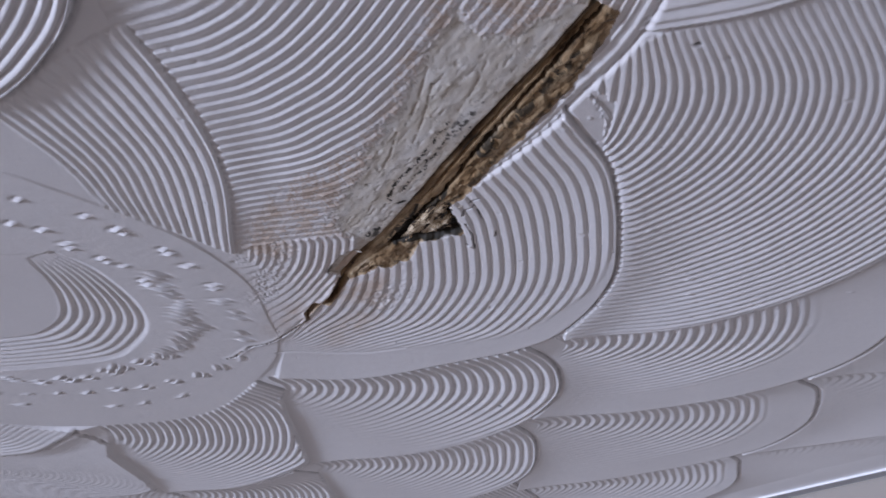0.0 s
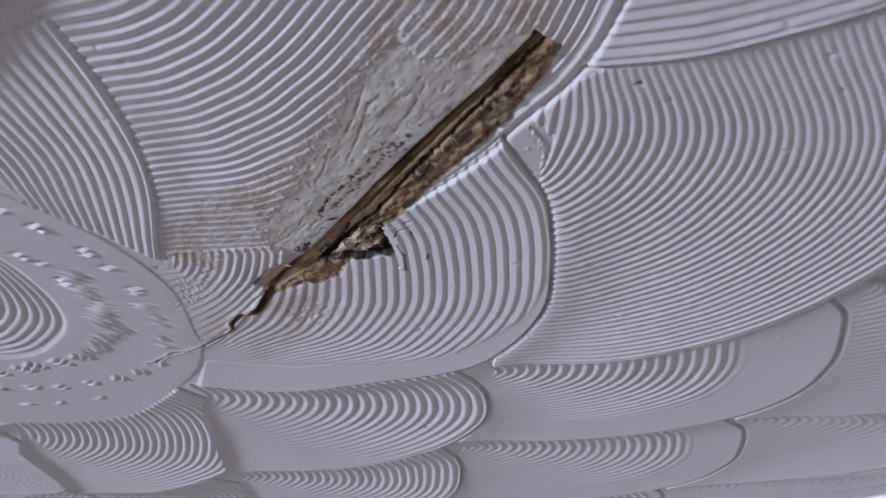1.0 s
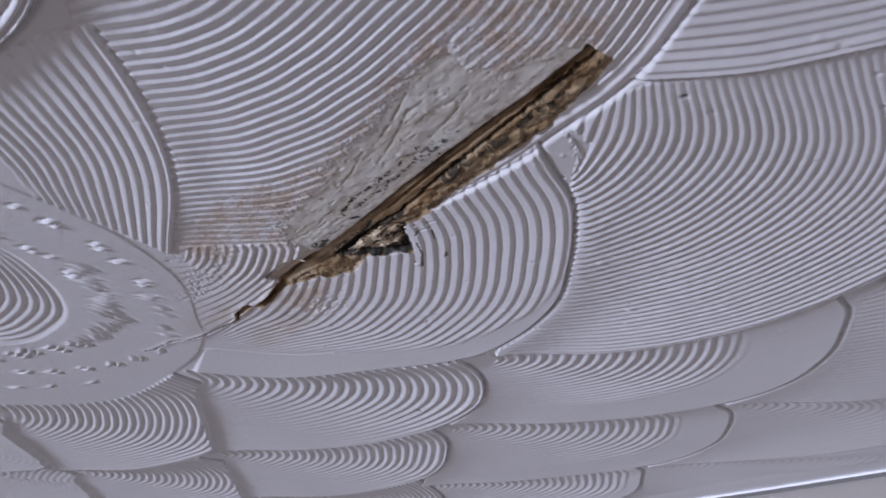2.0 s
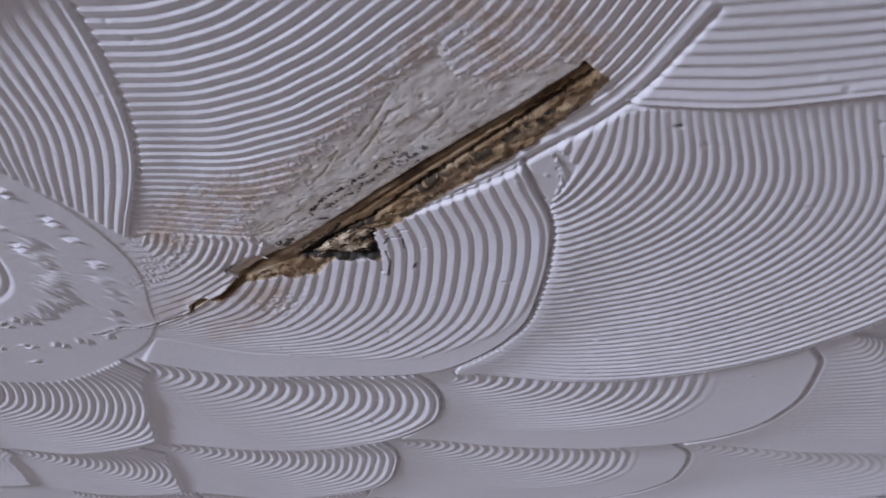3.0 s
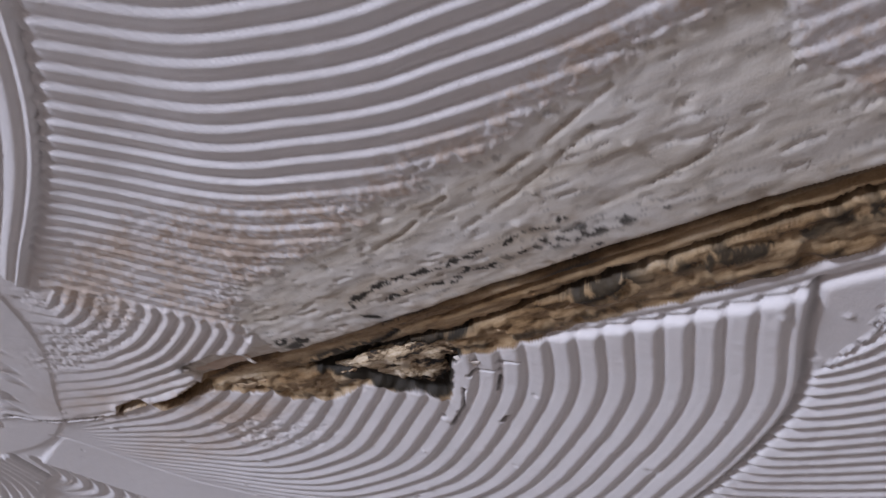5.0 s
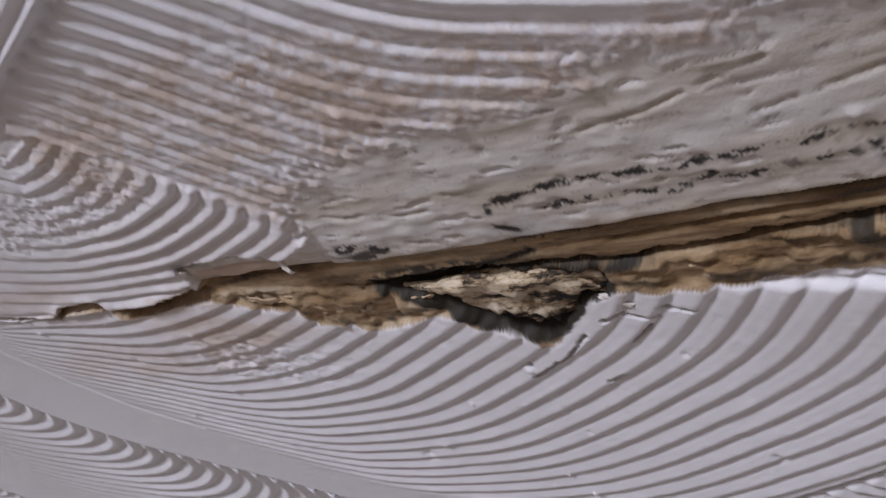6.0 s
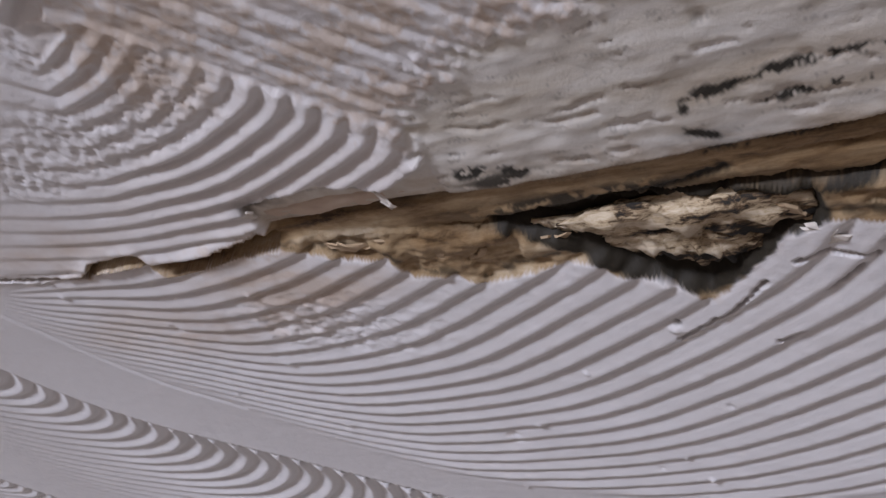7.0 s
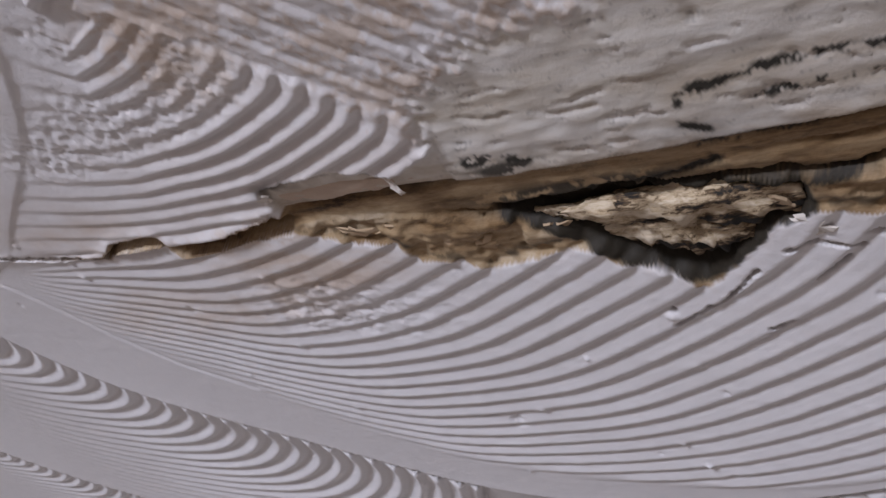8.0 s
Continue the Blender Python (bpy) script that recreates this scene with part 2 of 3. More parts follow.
fan([(0.240, 0.993), (0.250, 1.006), (0.254, 1.023)],
    [(0.376, 0.940), (0.430, 0.962), (0.462, 1.036), (0.385, 1.148), (0.239, 1.234)], 24, (0.0009, 0.0006, 0.0002, 0, 0), bowl=0.0055, lip=0.0003, lip_width=0.006, groove=0.0015, under=28, swell=0.68)
fan([(0.015, 1.082), (0.024, 1.097), (0.021, 1.120)],
    [(0.235, 1.002), (0.258, 1.043), (0.268, 1.133), (0.232, 1.228), (0.132, 1.309), (0.011, 1.368)], 28, (0.0017, 0.0014, 0.0009, 0.0003, 0), plain=(0.05, 0.05, 0.05), bowl=0.0055, lip=0.0003, lip_width=0.006, groove=0.0015, under=28, swell=0.68)
fan([(-0.462, 1.351), (-0.460, 1.374), (-0.476, 1.416)],
    [(-0.381, 1.319), (-0.363, 1.395), (-0.374, 1.466), (-0.414, 1.529), (-0.521, 1.582)], 19, (0.0019, 0.0019, 0.0015, 0.0006, 0.0001, 0.0), bowl=0.0055, lip=0.0003, lip_width=0.006, groove=0.0015, under=28, swell=0.68)
fan([(-0.376, 1.312), (-0.371, 1.328), (-0.382, 1.361)],
    [(-0.219, 1.234), (-0.183, 1.291), (-0.181, 1.367), (-0.210, 1.457), (-0.302, 1.528), (-0.388, 1.535)], 24, (0.0019, 0.0019, 0.0015, 0.0006, 0.0001, 0.0), bowl=0.0055, lip=0.0003, lip_width=0.006, groove=0.0015, under=28, swell=0.68)
fan([(-0.204, 1.204), (-0.198, 1.220), (-0.204, 1.248)],
    [(0.003, 1.090), (0.022, 1.172), (0.007, 1.304), (-0.080, 1.418), (-0.200, 1.461)], 26, (0.0019, 0.0019, 0.0015, 0.0006, 0.0001, 0.0), bowl=0.0055, lip=0.0003, lip_width=0.006, groove=0.0015, under=28, swell=0.68)
fan([(-0.530, 1.165), (-0.532, 1.180), (-0.540, 1.195)],
    [(-0.386, 1.045), (-0.372, 1.114), (-0.370, 1.190), (-0.374, 1.245), (-0.395, 1.290), (-0.450, 1.305), (-0.560, 1.290)], 26, (0.0, 0.0004, 0.0014, 0.0017, 0.0014, 0.0005), bowl=0.0055, lip=0.0003, lip_width=0.006, groove=0.0015, under=28, swell=0.68)
fan([(-0.362, 1.035), (-0.363, 1.070), (-0.383, 1.133)],
    [(-0.194, 0.945), (-0.168, 0.993), (-0.168, 1.073), (-0.203, 1.192), (-0.290, 1.283), (-0.378, 1.310)], 26, (0.0018, 0.0018, 0.0018, 0.0014, 0.0006, 0.0001), bowl=0.0055, lip=0.0003, lip_width=0.006, groove=0.0015, under=28, swell=0.68)
fan([(0.240, 0.718), (0.249, 0.726), (0.248, 0.741)],
    [(0.272, 0.688), (0.362, 0.747), (0.420, 0.910), (0.336, 0.973), (0.247, 0.988)], 31, (0.0016, 0.0014, 0.0008, 0.0004, 0), fade=0.03, bowl=0.0055, lip=0.0003, lip_width=0.006, groove=0.0015, under=28, swell=0.68)
fan([(0.034, 0.872), (0.042, 0.889), (0.038, 0.909)],
    [(0.234, 0.750), (0.253, 0.784), (0.270, 0.871), (0.251, 0.960), (0.186, 1.028), (0.094, 1.063), (0.014, 1.066)], 28, (0.0012, 0.0017, 0.0017, 0.0012, 0.0004, 0.0), plain=(0.075, 0.07, 0.06, 0.05, 0.05), bowl=0.0055, lip=0.0003, lip_width=0.006, groove=0.0015, under=28, swell=0.68)
fan([(-0.185, 0.940), (-0.179, 0.960), (-0.188, 0.990)],
    [(0.013, 0.884), (0.038, 0.947), (0.034, 1.017), (-0.004, 1.098), (-0.076, 1.165), (-0.196, 1.202)], 25, (0.0019, 0.0019, 0.0015, 0.0006, 0.0001, 0.0), bowl=0.0055, lip=0.0003, lip_width=0.006, groove=0.0015, under=28, swell=0.68)
fan([(-0.470, 0.985), (-0.475, 1.000), (-0.490, 1.015)],
    [(-0.376, 0.970), (-0.371, 1.005), (-0.380, 1.040), (-0.404, 1.068), (-0.449, 1.108), (-0.520, 1.118)], 16, (0.0012, 0.0014, 0.0014, 0.0010, 0.0004), bowl=0.0055, lip=0.0003, lip_width=0.006, groove=0.0015, under=28, swell=0.68)
# large sweep towards the wall
fan([(0.056, 0.539), (0.056, 0.564), (0.054, 0.591), (0.051, 0.606)],
    [(0.186, 0.468), (0.248, 0.583), (0.250, 0.691), (0.202, 0.798), (0.123, 0.861), (0.044, 0.872)], 37, (0.0006, 0.0009, 0.0014, 0.0016, 0.0016, 0.0014), bowl=0.004, skew=-0.5, sharp=0.7, w_lo=-0.1, lip=0.0003, groove=0.0015, under=14, swell=0.5)
fan([(0.070, 0.457), (0.094, 0.448), (0.122, 0.438), (0.142, 0.427)],
    [(0.060, 0.523), (0.109, 0.510), (0.149, 0.491), (0.179, 0.473)], 9, (0.0008, 0.0008, 0.0008), bowl=0.002, swell=0.3)
# round sweep beside the joint
fan([(-0.095, 0.732), (-0.111, 0.767), (-0.127, 0.801), (-0.153, 0.851)],
    [(0.036, 0.589), (0.055, 0.634), (0.064, 0.699), (0.065, 0.772), (0.042, 0.846), (0.012, 0.883), (-0.045, 0.911), (-0.119, 0.939), (-0.174, 0.933)], 25, (0.0010, 0.0012, 0.0013, 0.0013, 0.0010, 0.0006, 0.0003), sharp=0.65, skew=-0.6, phase=-0.13, bowl=0.0046, lip=0.0003, groove=0.0011, under=14, swell=0.75, plain=(0.002, 0.003, 0.004, 0.010, 0.025, 0.042, 0.057, 0.070, 0.078))
# broad sweep that carries the damage
fan([(-0.147, 0.467), (-0.113, 0.453), (-0.089, 0.426), (-0.070, 0.394)],
    [(-0.147, 0.704), (-0.082, 0.697), (-0.049, 0.676), (-0.027, 0.657), (-0.012, 0.639), (0.004, 0.619), (0.019, 0.597), (0.036, 0.568), (0.060, 0.523), (0.073, 0.459)], 35, (0.0011, 0.0012, 0.0012, 0.0012, 0.0011), sharp=0.8, skew=0.9, phase=0.57, lip=0.0, groove=0.002, w_lo=-0.4, rim=0.006, bowl=-0.002, swell=0.0)
fan([(-0.226, 0.536), (-0.216, 0.569), (-0.209, 0.599), (-0.205, 0.642)],
    [(-0.143, 0.494), (-0.135, 0.550), (-0.135, 0.615), (-0.154, 0.708)], 13, (0.0008, 0.0008, 0.0009, 0.0010), bowl=0.0015, lip=0.0003, groove=0.001, sharp=0.7)
# short sweep at the end of the joint
fan([(-0.143, 0.700), (-0.147, 0.716), (-0.150, 0.719), (-0.162, 0.716)],
    [(-0.083, 0.690), (-0.082, 0.702), (-0.092, 0.742), (-0.108, 0.772), (-0.132, 0.812), (-0.162, 0.850)], 12.5, (0.0012, 0.0014, 0.0013, 0.0007, 0.0003, 0.0001), lip=0.0002, groove=0.0, bowl=0.0005, swell=0.0, skew=-0.5, sharp=0.8)
fan([(-0.228, 0.477), (-0.212, 0.453), (-0.196, 0.429)],
    [(-0.250, 0.553), (-0.211, 0.535), (-0.184, 0.513), (-0.162, 0.488), (-0.147, 0.460)], 12, (0.0022, 0.0022, 0.0022), lip=0.0015, w_lo=-0.5, bowl=0.004)
CREASE_SHADE *= 1.0 - step(0.012, 0.0, np.hypot(X + 0.160, Y - 0.72) - 0.05)
# smeared patch with teeth marks
fan([(-0.303, 0.689), (-0.248, 0.700), (-0.234, 0.752), (-0.237, 0.801), (-0.256, 0.842), (-0.291, 0.875), (-0.376, 0.886), (-0.435, 0.876)],
    [(-0.271, 0.592), (-0.241, 0.600), (-0.224, 0.618), (-0.196, 0.653), (-0.173, 0.691), (-0.156, 0.750), (-0.157, 0.818), (-0.160, 0.856), (-0.185, 0.922), (-0.268, 1.026), (-0.393, 1.040), (-0.478, 0.999)], 3.6, (0.0, 0.0), base=0.0006, groove=0.0, lip=0.0, bowl=0.0, swell=0.0)
# small sweep within the smear
fan([(-0.272, 0.700), (-0.276, 0.745), (-0.290, 0.786), (-0.315, 0.812), (-0.341, 0.820), (-0.400, 0.826)],
    [(-0.253, 0.690), (-0.237, 0.730), (-0.235, 0.796), (-0.256, 0.842), (-0.290, 0.873), (-0.373, 0.884), (-0.430, 0.880)], 8, (0.0004, 0.0011, 0.0013, 0.0013, 0.0010, 0.0006), base=-0.0006, groove=0.0, bowl=0.0, lip=0.0, swell=0.0, sharp=0.8)


def tooth_marks(row, count, teeth, reach_across, lean, seed):
    """Prints of the comb's corner pressed in along a row: short ridges side by side, each with the dent it was pushed from."""
    rnd = random.Random(seed)
    line = spline(row, count)
    for k in range(count):
        d = line[min(k + 1, count - 1)] - line[max(k - 1, 0)]
        turn = math.atan2(d[1], d[0]) + lean + rnd.uniform(-0.3, 0.3)
        cx, cy = line[k] + np.array((rnd.uniform(-0.004, 0.004), rnd.uniform(-0.004, 0.004)))
        near = np.nonzero((np.abs(X - cx) < 0.02) & (np.abs(Y - cy) < 0.02))[0]
        a = (X[near] - cx) * math.cos(turn) + (Y[near] - cy) * math.sin(turn)
        b = (Y[near] - cy) * math.cos(turn) - (X[near] - cx) * math.sin(turn)
        for e in range(teeth - (rnd.random() < 0.35)):
            off, size, long = (e - 0.5 * (teeth - 1)) * 0.0058, rnd.uniform(0.7, 1.2), reach_across * rnd.uniform(0.7, 1.2)
            bow = a - off - 18 * b * b
            H[near] += 0.0017 * size * np.exp(-(bow / 0.0016) ** 2 - (b / long) ** 2) - 0.0014 * size * np.exp(-((bow + 0.0028) / 0.0016) ** 2 - (b / long) ** 2)


INNER_RING = [(-0.262, 0.655), (-0.240, 0.683), (-0.230, 0.702), (-0.213, 0.738), (-0.209, 0.775), (-0.210, 0.815), (-0.226, 0.841), (-0.248, 0.873), (-0.272, 0.884), (-0.320, 0.908), (-0.361, 0.911), (-0.40, 0.905)]
tooth_marks(INNER_RING[:4], 6, 2, 0.003, 0.4, 1)
tooth_marks(INNER_RING[3:8], 12, 3, 0.006, 0.5, 2)
tooth_marks(INNER_RING[7:], 9, 3, 0.005, 0.9, 3)
tooth_marks([(-0.240, 0.632), (-0.206, 0.670), (-0.191, 0.700), (-0.182, 0.725), (-0.177, 0.750)], 6, 2, 0.003, 0.3, 4)
tooth_marks([(-0.182, 0.775), (-0.178, 0.800), (-0.179, 0.825), (-0.187, 0.852)], 5, 2, 0.005, 0.5, 5)
tooth_marks([(-0.200, 0.885), (-0.223, 0.910), (-0.255, 0.932), (-0.302, 0.940), (-0.354, 0.945), (-0.41, 0.935)], 10, 2, 0.005, 0.9, 6)
tooth_marks([(-0.235, 0.950), (-0.270, 0.975), (-0.329, 0.985), (-0.40, 0.972)], 6, 1, 0.007, 1.2, 7)

# the plaster turns down into the coving
H += 0.0095 * step(0.93, 1.13, X * NX + Y * NY)

# ---------- damage along the board joint ----------
# joint axes in millimetres: U along the joint, V towards the scraped side
JO, JD, JP = (-0.0980, 0.7454), (0.4964, -0.8681), (-0.8681, -0.4964)


def joint(u, v, h=0.0):
    """A place from millimetres along and across the joint; h: metres below the ceiling's plane."""
    return (JO[0] + (u * JD[0] + v * JP[0]) / 1000, JO[1] + (u * JD[1] + v * JP[1]) / 1000, CEIL - h)


hurt = np.nonzero((X > -0.26) & (X < 0.12) & (Y > 0.44) & (Y < 0.95))[0]
HX, HY = X[hurt], Y[hurt]
U = ((HX - JO[0]) * JD[0] + (HY - JO[1]) * JD[1]) * 1000
V = ((HX - JO[0]) * JP[0] + (HY - JO[1]) * JP[1]) * 1000
rough_big = fbm(U * 0.09, V * 0.14, 3) - 0.5
rough_mid = fbm(U * 0.30, V * 0.42, 3) - 0.5
rough_fine = fbm(U * 0.75, V * 0.85, 2) - 0.5
ragged_edge = fbm(U * 0.20 + 7, V * 0.26 + 3, 3) - 0.5
fibre = fbm(U * 0.07, V * 0.55, 5) - 0.5
torn = fbm((HX * 0.8 - HY * 0.6) * 110, (HX * 0.6 + HY * 0.8) * 420, 3) - 0.5


def reach(points, closed=True):
    """Distance in millimetres from a line through the points; inside a closed one it is negative."""
    p = np.array(points, float)
    q = np.roll(p, -1, axis=0) if closed else p[1:]
    p = p if closed else p[:-1]
    best, within = np.full(U.shape, 1e9), np.zeros(U.shape, bool)
    for (ax, ay), (bx, by) in zip(p, q):
        ex, ey = bx - ax, by - ay
        k = np.clip(((U - ax) * ex + (V - ay) * ey) / (ex * ex + ey * ey + 1e-9), 0, 1)
        best = np.minimum(best, np.hypot(U - ax - k * ex, V - ay - k * ey))
        if closed:
            cross = ((ay > V) != (by > V)) & (U < ex * (V - ay) / (ey if ey else 1e-9) + ax)
            within ^= cross
    return np.where(within, -best, best) if closed else best


h = H[hurt].copy()
stain, scraped, bare, mould_and_shade = (np.zeros(len(hurt)) for _ in range(4))

# rubbed-down ridges around the scraped board
sand = reach([(2, 68), (61, 73), (89, 72), (145, 50), (186, 54), (238, 62), (290, 66), (310, 36), (300, -2), (285, -6), (50, 11), (38, 27), (35, 39), (14, 45)])
sanded = step(3, -9, sand + 14 * rough_big + 8 * rough_mid)
h = h * (1 - 0.45 * sanded) + sanded * (0.0002 * torn + 0.00012 * rough_fine + 0.0003 * fibre - 0.0002)
stain = np.maximum(stain, sanded * step(-0.25, 0.22, rough_big + 0.8 * rough_fine + 0.4 * torn) * 0.9)
# brown spots where it meets the short sweep
spot = np.exp(-(((U - 20) / 16) ** 2 + ((V - 50) / 13) ** 2)) + 0.8 * np.exp(-(((U - 52) / 24) ** 2 + ((V - 61) / 9) ** 2))
stain = np.maximum(stain, np.clip(spot * (0.9 + 2.4 * rough_mid), 0, 0.9))
crushed = np.exp(-(((U - 16) / 12) ** 2 + ((V - 42) / 6) ** 2)) + np.exp(-(((U + 18) / 12) ** 2 + ((V - 42) / 6) ** 2)) + 0.8 * np.exp(-(((U + 45) / 16) ** 2 + ((V - 34) / 7) ** 2)) + np.exp(-(reach([(24, 48), (20, 39), (10, 37), (-14, 33), (-38, 35)], False) / 4.5) ** 2) + np.exp(-(((U + 1) / 5) ** 2 + ((V - 60) / 5) ** 2))
crushed = np.clip(crushed * 1.3, 0, 1)
h = h * (1 - 0.55 * crushed) + crushed * (0.0010 * rough_mid + 0.0006 * rough_fine)

# water stains near the crack
wet = np.exp(-(((U + 75) / 38) ** 2 + ((V - 6) / 16) ** 2)) * 0.55 + np.exp(-(((U + 14) / 26) ** 2 + ((V + 22) / 9) ** 2)) * 2.6 * np.clip(fibre + 0.5, 0.1, 1)
stain = np.maximum(stain, np.clip(wet * (0.8 + 1.6 * rough_big), 0, 0.8))
run_down = 0.75 * np.exp(-(((U + 84) / 34) ** 2 + ((V + 36) / 13) ** 2)) + 0.7 * np.exp(-(((U + 34) / 20) ** 2 + ((V + 36) / 10) ** 2))
stain = np.maximum(stain, np.clip(run_down * (0.7 + 1.5 * rough_big + 0.9 * fibre), 0, 0.75))
# rubbed ridges in the round sweep beside the crack
rub = np.exp(-(((U + 22) / 30) ** 2 + ((V + 40) / 14) ** 2))
h = h * (1 - 0.5 * rub) + rub * (0.0018 * rough_mid + 0.0012 * fibre)

# a trowel's edge drawn through the round sweep
drawn = reach([(-150, -6), (-144, -14), (-139, -28), (-133, -46), (-121, -68), (-103, -86)], False)
h = h - 0.0007 * np.exp(-(drawn / 0.9) ** 2)

# scraped board face
scrape = reach([(46, 2), (54, 24), (82, 34.5), (108, 33.5), (138, 39.5), (165, 41), (190, 43), (216, 46), (253, 49), (243, 32), (251, 20.5), (269, 12.6), (281, 5), (279, -8), (46, -8)])
ragged = scrape + 5 * rough_mid + 7 * rough_big + 5 * torn
face = step(2.2, -4.0, ragged + 5 * rough_fine)
board = -0.0009 + 0.0010 * rough_big + 0.00035 * fibre + 0.0001 * rough_mid
pits = step(0.20, 0.26, fbm(U * 0.14 + 50, V * 0.8 + 20, 3) - 0.5 + 0.2 * rough_big)
board = board - 0.0004 * pits
h = h * (1 - face) + board * face + 0.0004 * np.exp(-((ragged - 1.5) / 4) ** 2) * rough_fine
scraped = face * (1 - 0.25 * pits)
stain = np.maximum(stain, 0.75 * np.exp(-np.maximum(ragged, 0) / 7) * step(-0.2, 0.25, rough_big + 0.5 * rough_fine + 0.05) * step(60, 100, U))
stain = stain * (1 - face)
# long knife scratches
for a, b in (((152, 21), (205, 35)), ((121, 25), (162, 33)), ((168, 31), (215, 42)), ((60, 17), (70, 15)), ((70, 15), (86, 13)), ((185, 14), (230, 21))):
    cut = np.exp(-(reach([a, ((a[0] + b[0]) / 2, (a[1] + b[1]) / 2 - 1.2), b], False) / 0.55) ** 2)
    h = h - 0.0006 * cut * step(-0.25, 0.1, rough_mid)
    bare = np.maximum(bare, 0.45 * cut * face * step(-0.2, 0.2, rough_mid))

# pale board edge where the sweep has flaked away
lipped = reach([(0, 9.5), (8, 10.5), (26, 10), (37, 5.5), (50, 9.5), (47, -2), (-1, -2)])
pale = step(0.5, -0.7, lipped + 2.2 * rough_mid)
h = h * (1 - pale) + pale * (-0.0006 - 0.00011 * (10 - V) + 0.0003 * fibre)
scraped = np.maximum(scraped * (1 - pale), pale * 0.8)
stain = np.maximum(stain, 0.75 * pale)
bare = np.maximum(bare, pale * np.clip(0.2 + 0.45 * step(3, -1, V) + 0.8 * rough_mid, 0, 0.7))
mould_and_shade = np.maximum(mould_and_shade, 0.85 * np.exp(-(((U - 4) / 5) ** 2 + ((V - 9.2) / 1.6) ** 2)) * step(-0.2, 0.1, rough_mid))
mould_and_shade = np.maximum(mould_and_shade, 0.7 * np.exp(-((reach([(10, 10.5), (26, 10), (37, 6)], False) + 2 * rough_mid) / 1.1) ** 2) * step(-0.05, 0.1, rough_mid))

# the open joint itself
opened = reach([(-7, -4.5), (0, 0), (33, 0.3), (60, -1.5), (100, -1), (143, 0.5), (180, 1), (243, 0), (277, 1), (281, 3), (277, -11), (253, -18), (221, -21.5), (187, -23), (156, -22.5),
                (135, -22.5), (119, -23), (107, -20.5), (97, -27), (87.6, -35.7), (79, -43), (74.3, -35), (66, -32), (63, -27), (57.6, -24), (35.4, -29), (31, -25), (21, -23), (19, -16), (5.4, -12)])
lower = step(-4, -8, V)
teeth = 0.5 + 1.6 * lower
mouth = opened + 1.5 * teeth * ragged_edge
soft = 0.7
gap = step(soft, -soft, mouth)
line = np.interp(U, (0, 46, 93, 118, 158, 200, 240, 280), (-4, -12, -11.5, -13.3, -9.5, -8, -6.5, -4))
floor_strip = -0.0018 + 0.0006 * fibre + 0.0002 * rough_fine - 0.0026 * np.exp(-((V - 0.6) / 1.6) ** 2)
crumbly = -0.0012 + 0.0012 * rough_mid + 0.0005 * rough_fine + 0.0018 * fibre + 0.0012 * step(0.0, 0.10, rough_big)
low = np.where(V > line, floor_strip, crumbly)
split = np.exp(-((V - line + 3 * rough_mid) / 0.9) ** 2) * step(30, 55, U) * step(-0.3, 0.0, rough_big + 0.28)
low = low - 0.004 * split
h = h * (1 - gap) + low * gap
break_line = np.exp(-(opened / 2.2) ** 2) * (0.5 + 0.5 * lower)
bare = np.maximum(bare * (1 - gap), step(1.1, 0.5, mouth))
scraped, stain = scraped * (1 - gap), stain * (1 - gap)
mould_and_shade = np.maximum(mould_and_shade, gap * split * 0.9)
# stain creeping out of the joint
seep = np.exp(-np.maximum(opened, 0) / 3.5) * (1 - gap) * step(-0.16, 0.2, rough_mid + 0.3 * rough_big)
stain = np.maximum(stain, np.where(V < 0, 0.3, 0.9) * seep)
# a second, softer groove along the strip
strip_line = np.exp(-((V - 0.45 * line + 1.2 * rough_big) / 0.7) ** 2) * gap * step(90, 140, U)
h = h - 0.0022 * strip_line
# the hole behind it, the shade in its depth painted on floor and walls
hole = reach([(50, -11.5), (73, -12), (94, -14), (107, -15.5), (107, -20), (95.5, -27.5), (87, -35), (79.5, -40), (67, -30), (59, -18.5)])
pierced = step(1.5, -1.3, hole + 3 * ragged_edge)
h = h * (1 - pierced) + pierced * (-0.0052)
mould_and_shade = np.maximum(mould_and_shade, np.maximum(step(2.6, 0.2, hole + 3 * rough_mid) * gap, step(2.6, 1.6, hole) * step(1.5, 0.9, mouth)) * 0.97)
# broken dark line along the joint's lower rim
mould_and_shade = np.maximum(mould_and_shade, 0.75 * gap * lower * np.exp(-((opened + 1.5) / 1.6) ** 2) * step(-0.05, 0.12, rough_mid + 0.4 * rough_big))

# black lines at the mouth of the hole
for run_of, wide in (([(49, -11.5), (65, -10.5), (83, -9.8), (92, -8), (97, -6.5)], 1.5), ([(49, -11.5), (60, -12.5), (72, -12.5), (82, -11.5), (97, -13), (105, -15.5), (120, -13)], 1.3),
                     ([(50, -12.5), (58, -15), (65, -20), (69, -26), (74, -31), (80, -37)], 1.6), ([(91, -32), (99, -25), (107, -19.5)], 0.9)):
    d = reach(run_of, False) + 1.8 * rough_mid + 0.6 * rough_fine
    mould_and_shade = np.maximum(mould_and_shade, 0.97 * gap * step(wide, wide * 0.35, d))
    h = h - 0.0008 * gap * step(wide, 0, d)
# shadow under the scraped board's edge, painted as a dark line
mould_and_shade = np.maximum(mould_and_shade, 0.85 * gap * np.exp(-((V + 0.4 + 1.5 * rough_mid) / 1.0) ** 2) * step(8, 40, U))

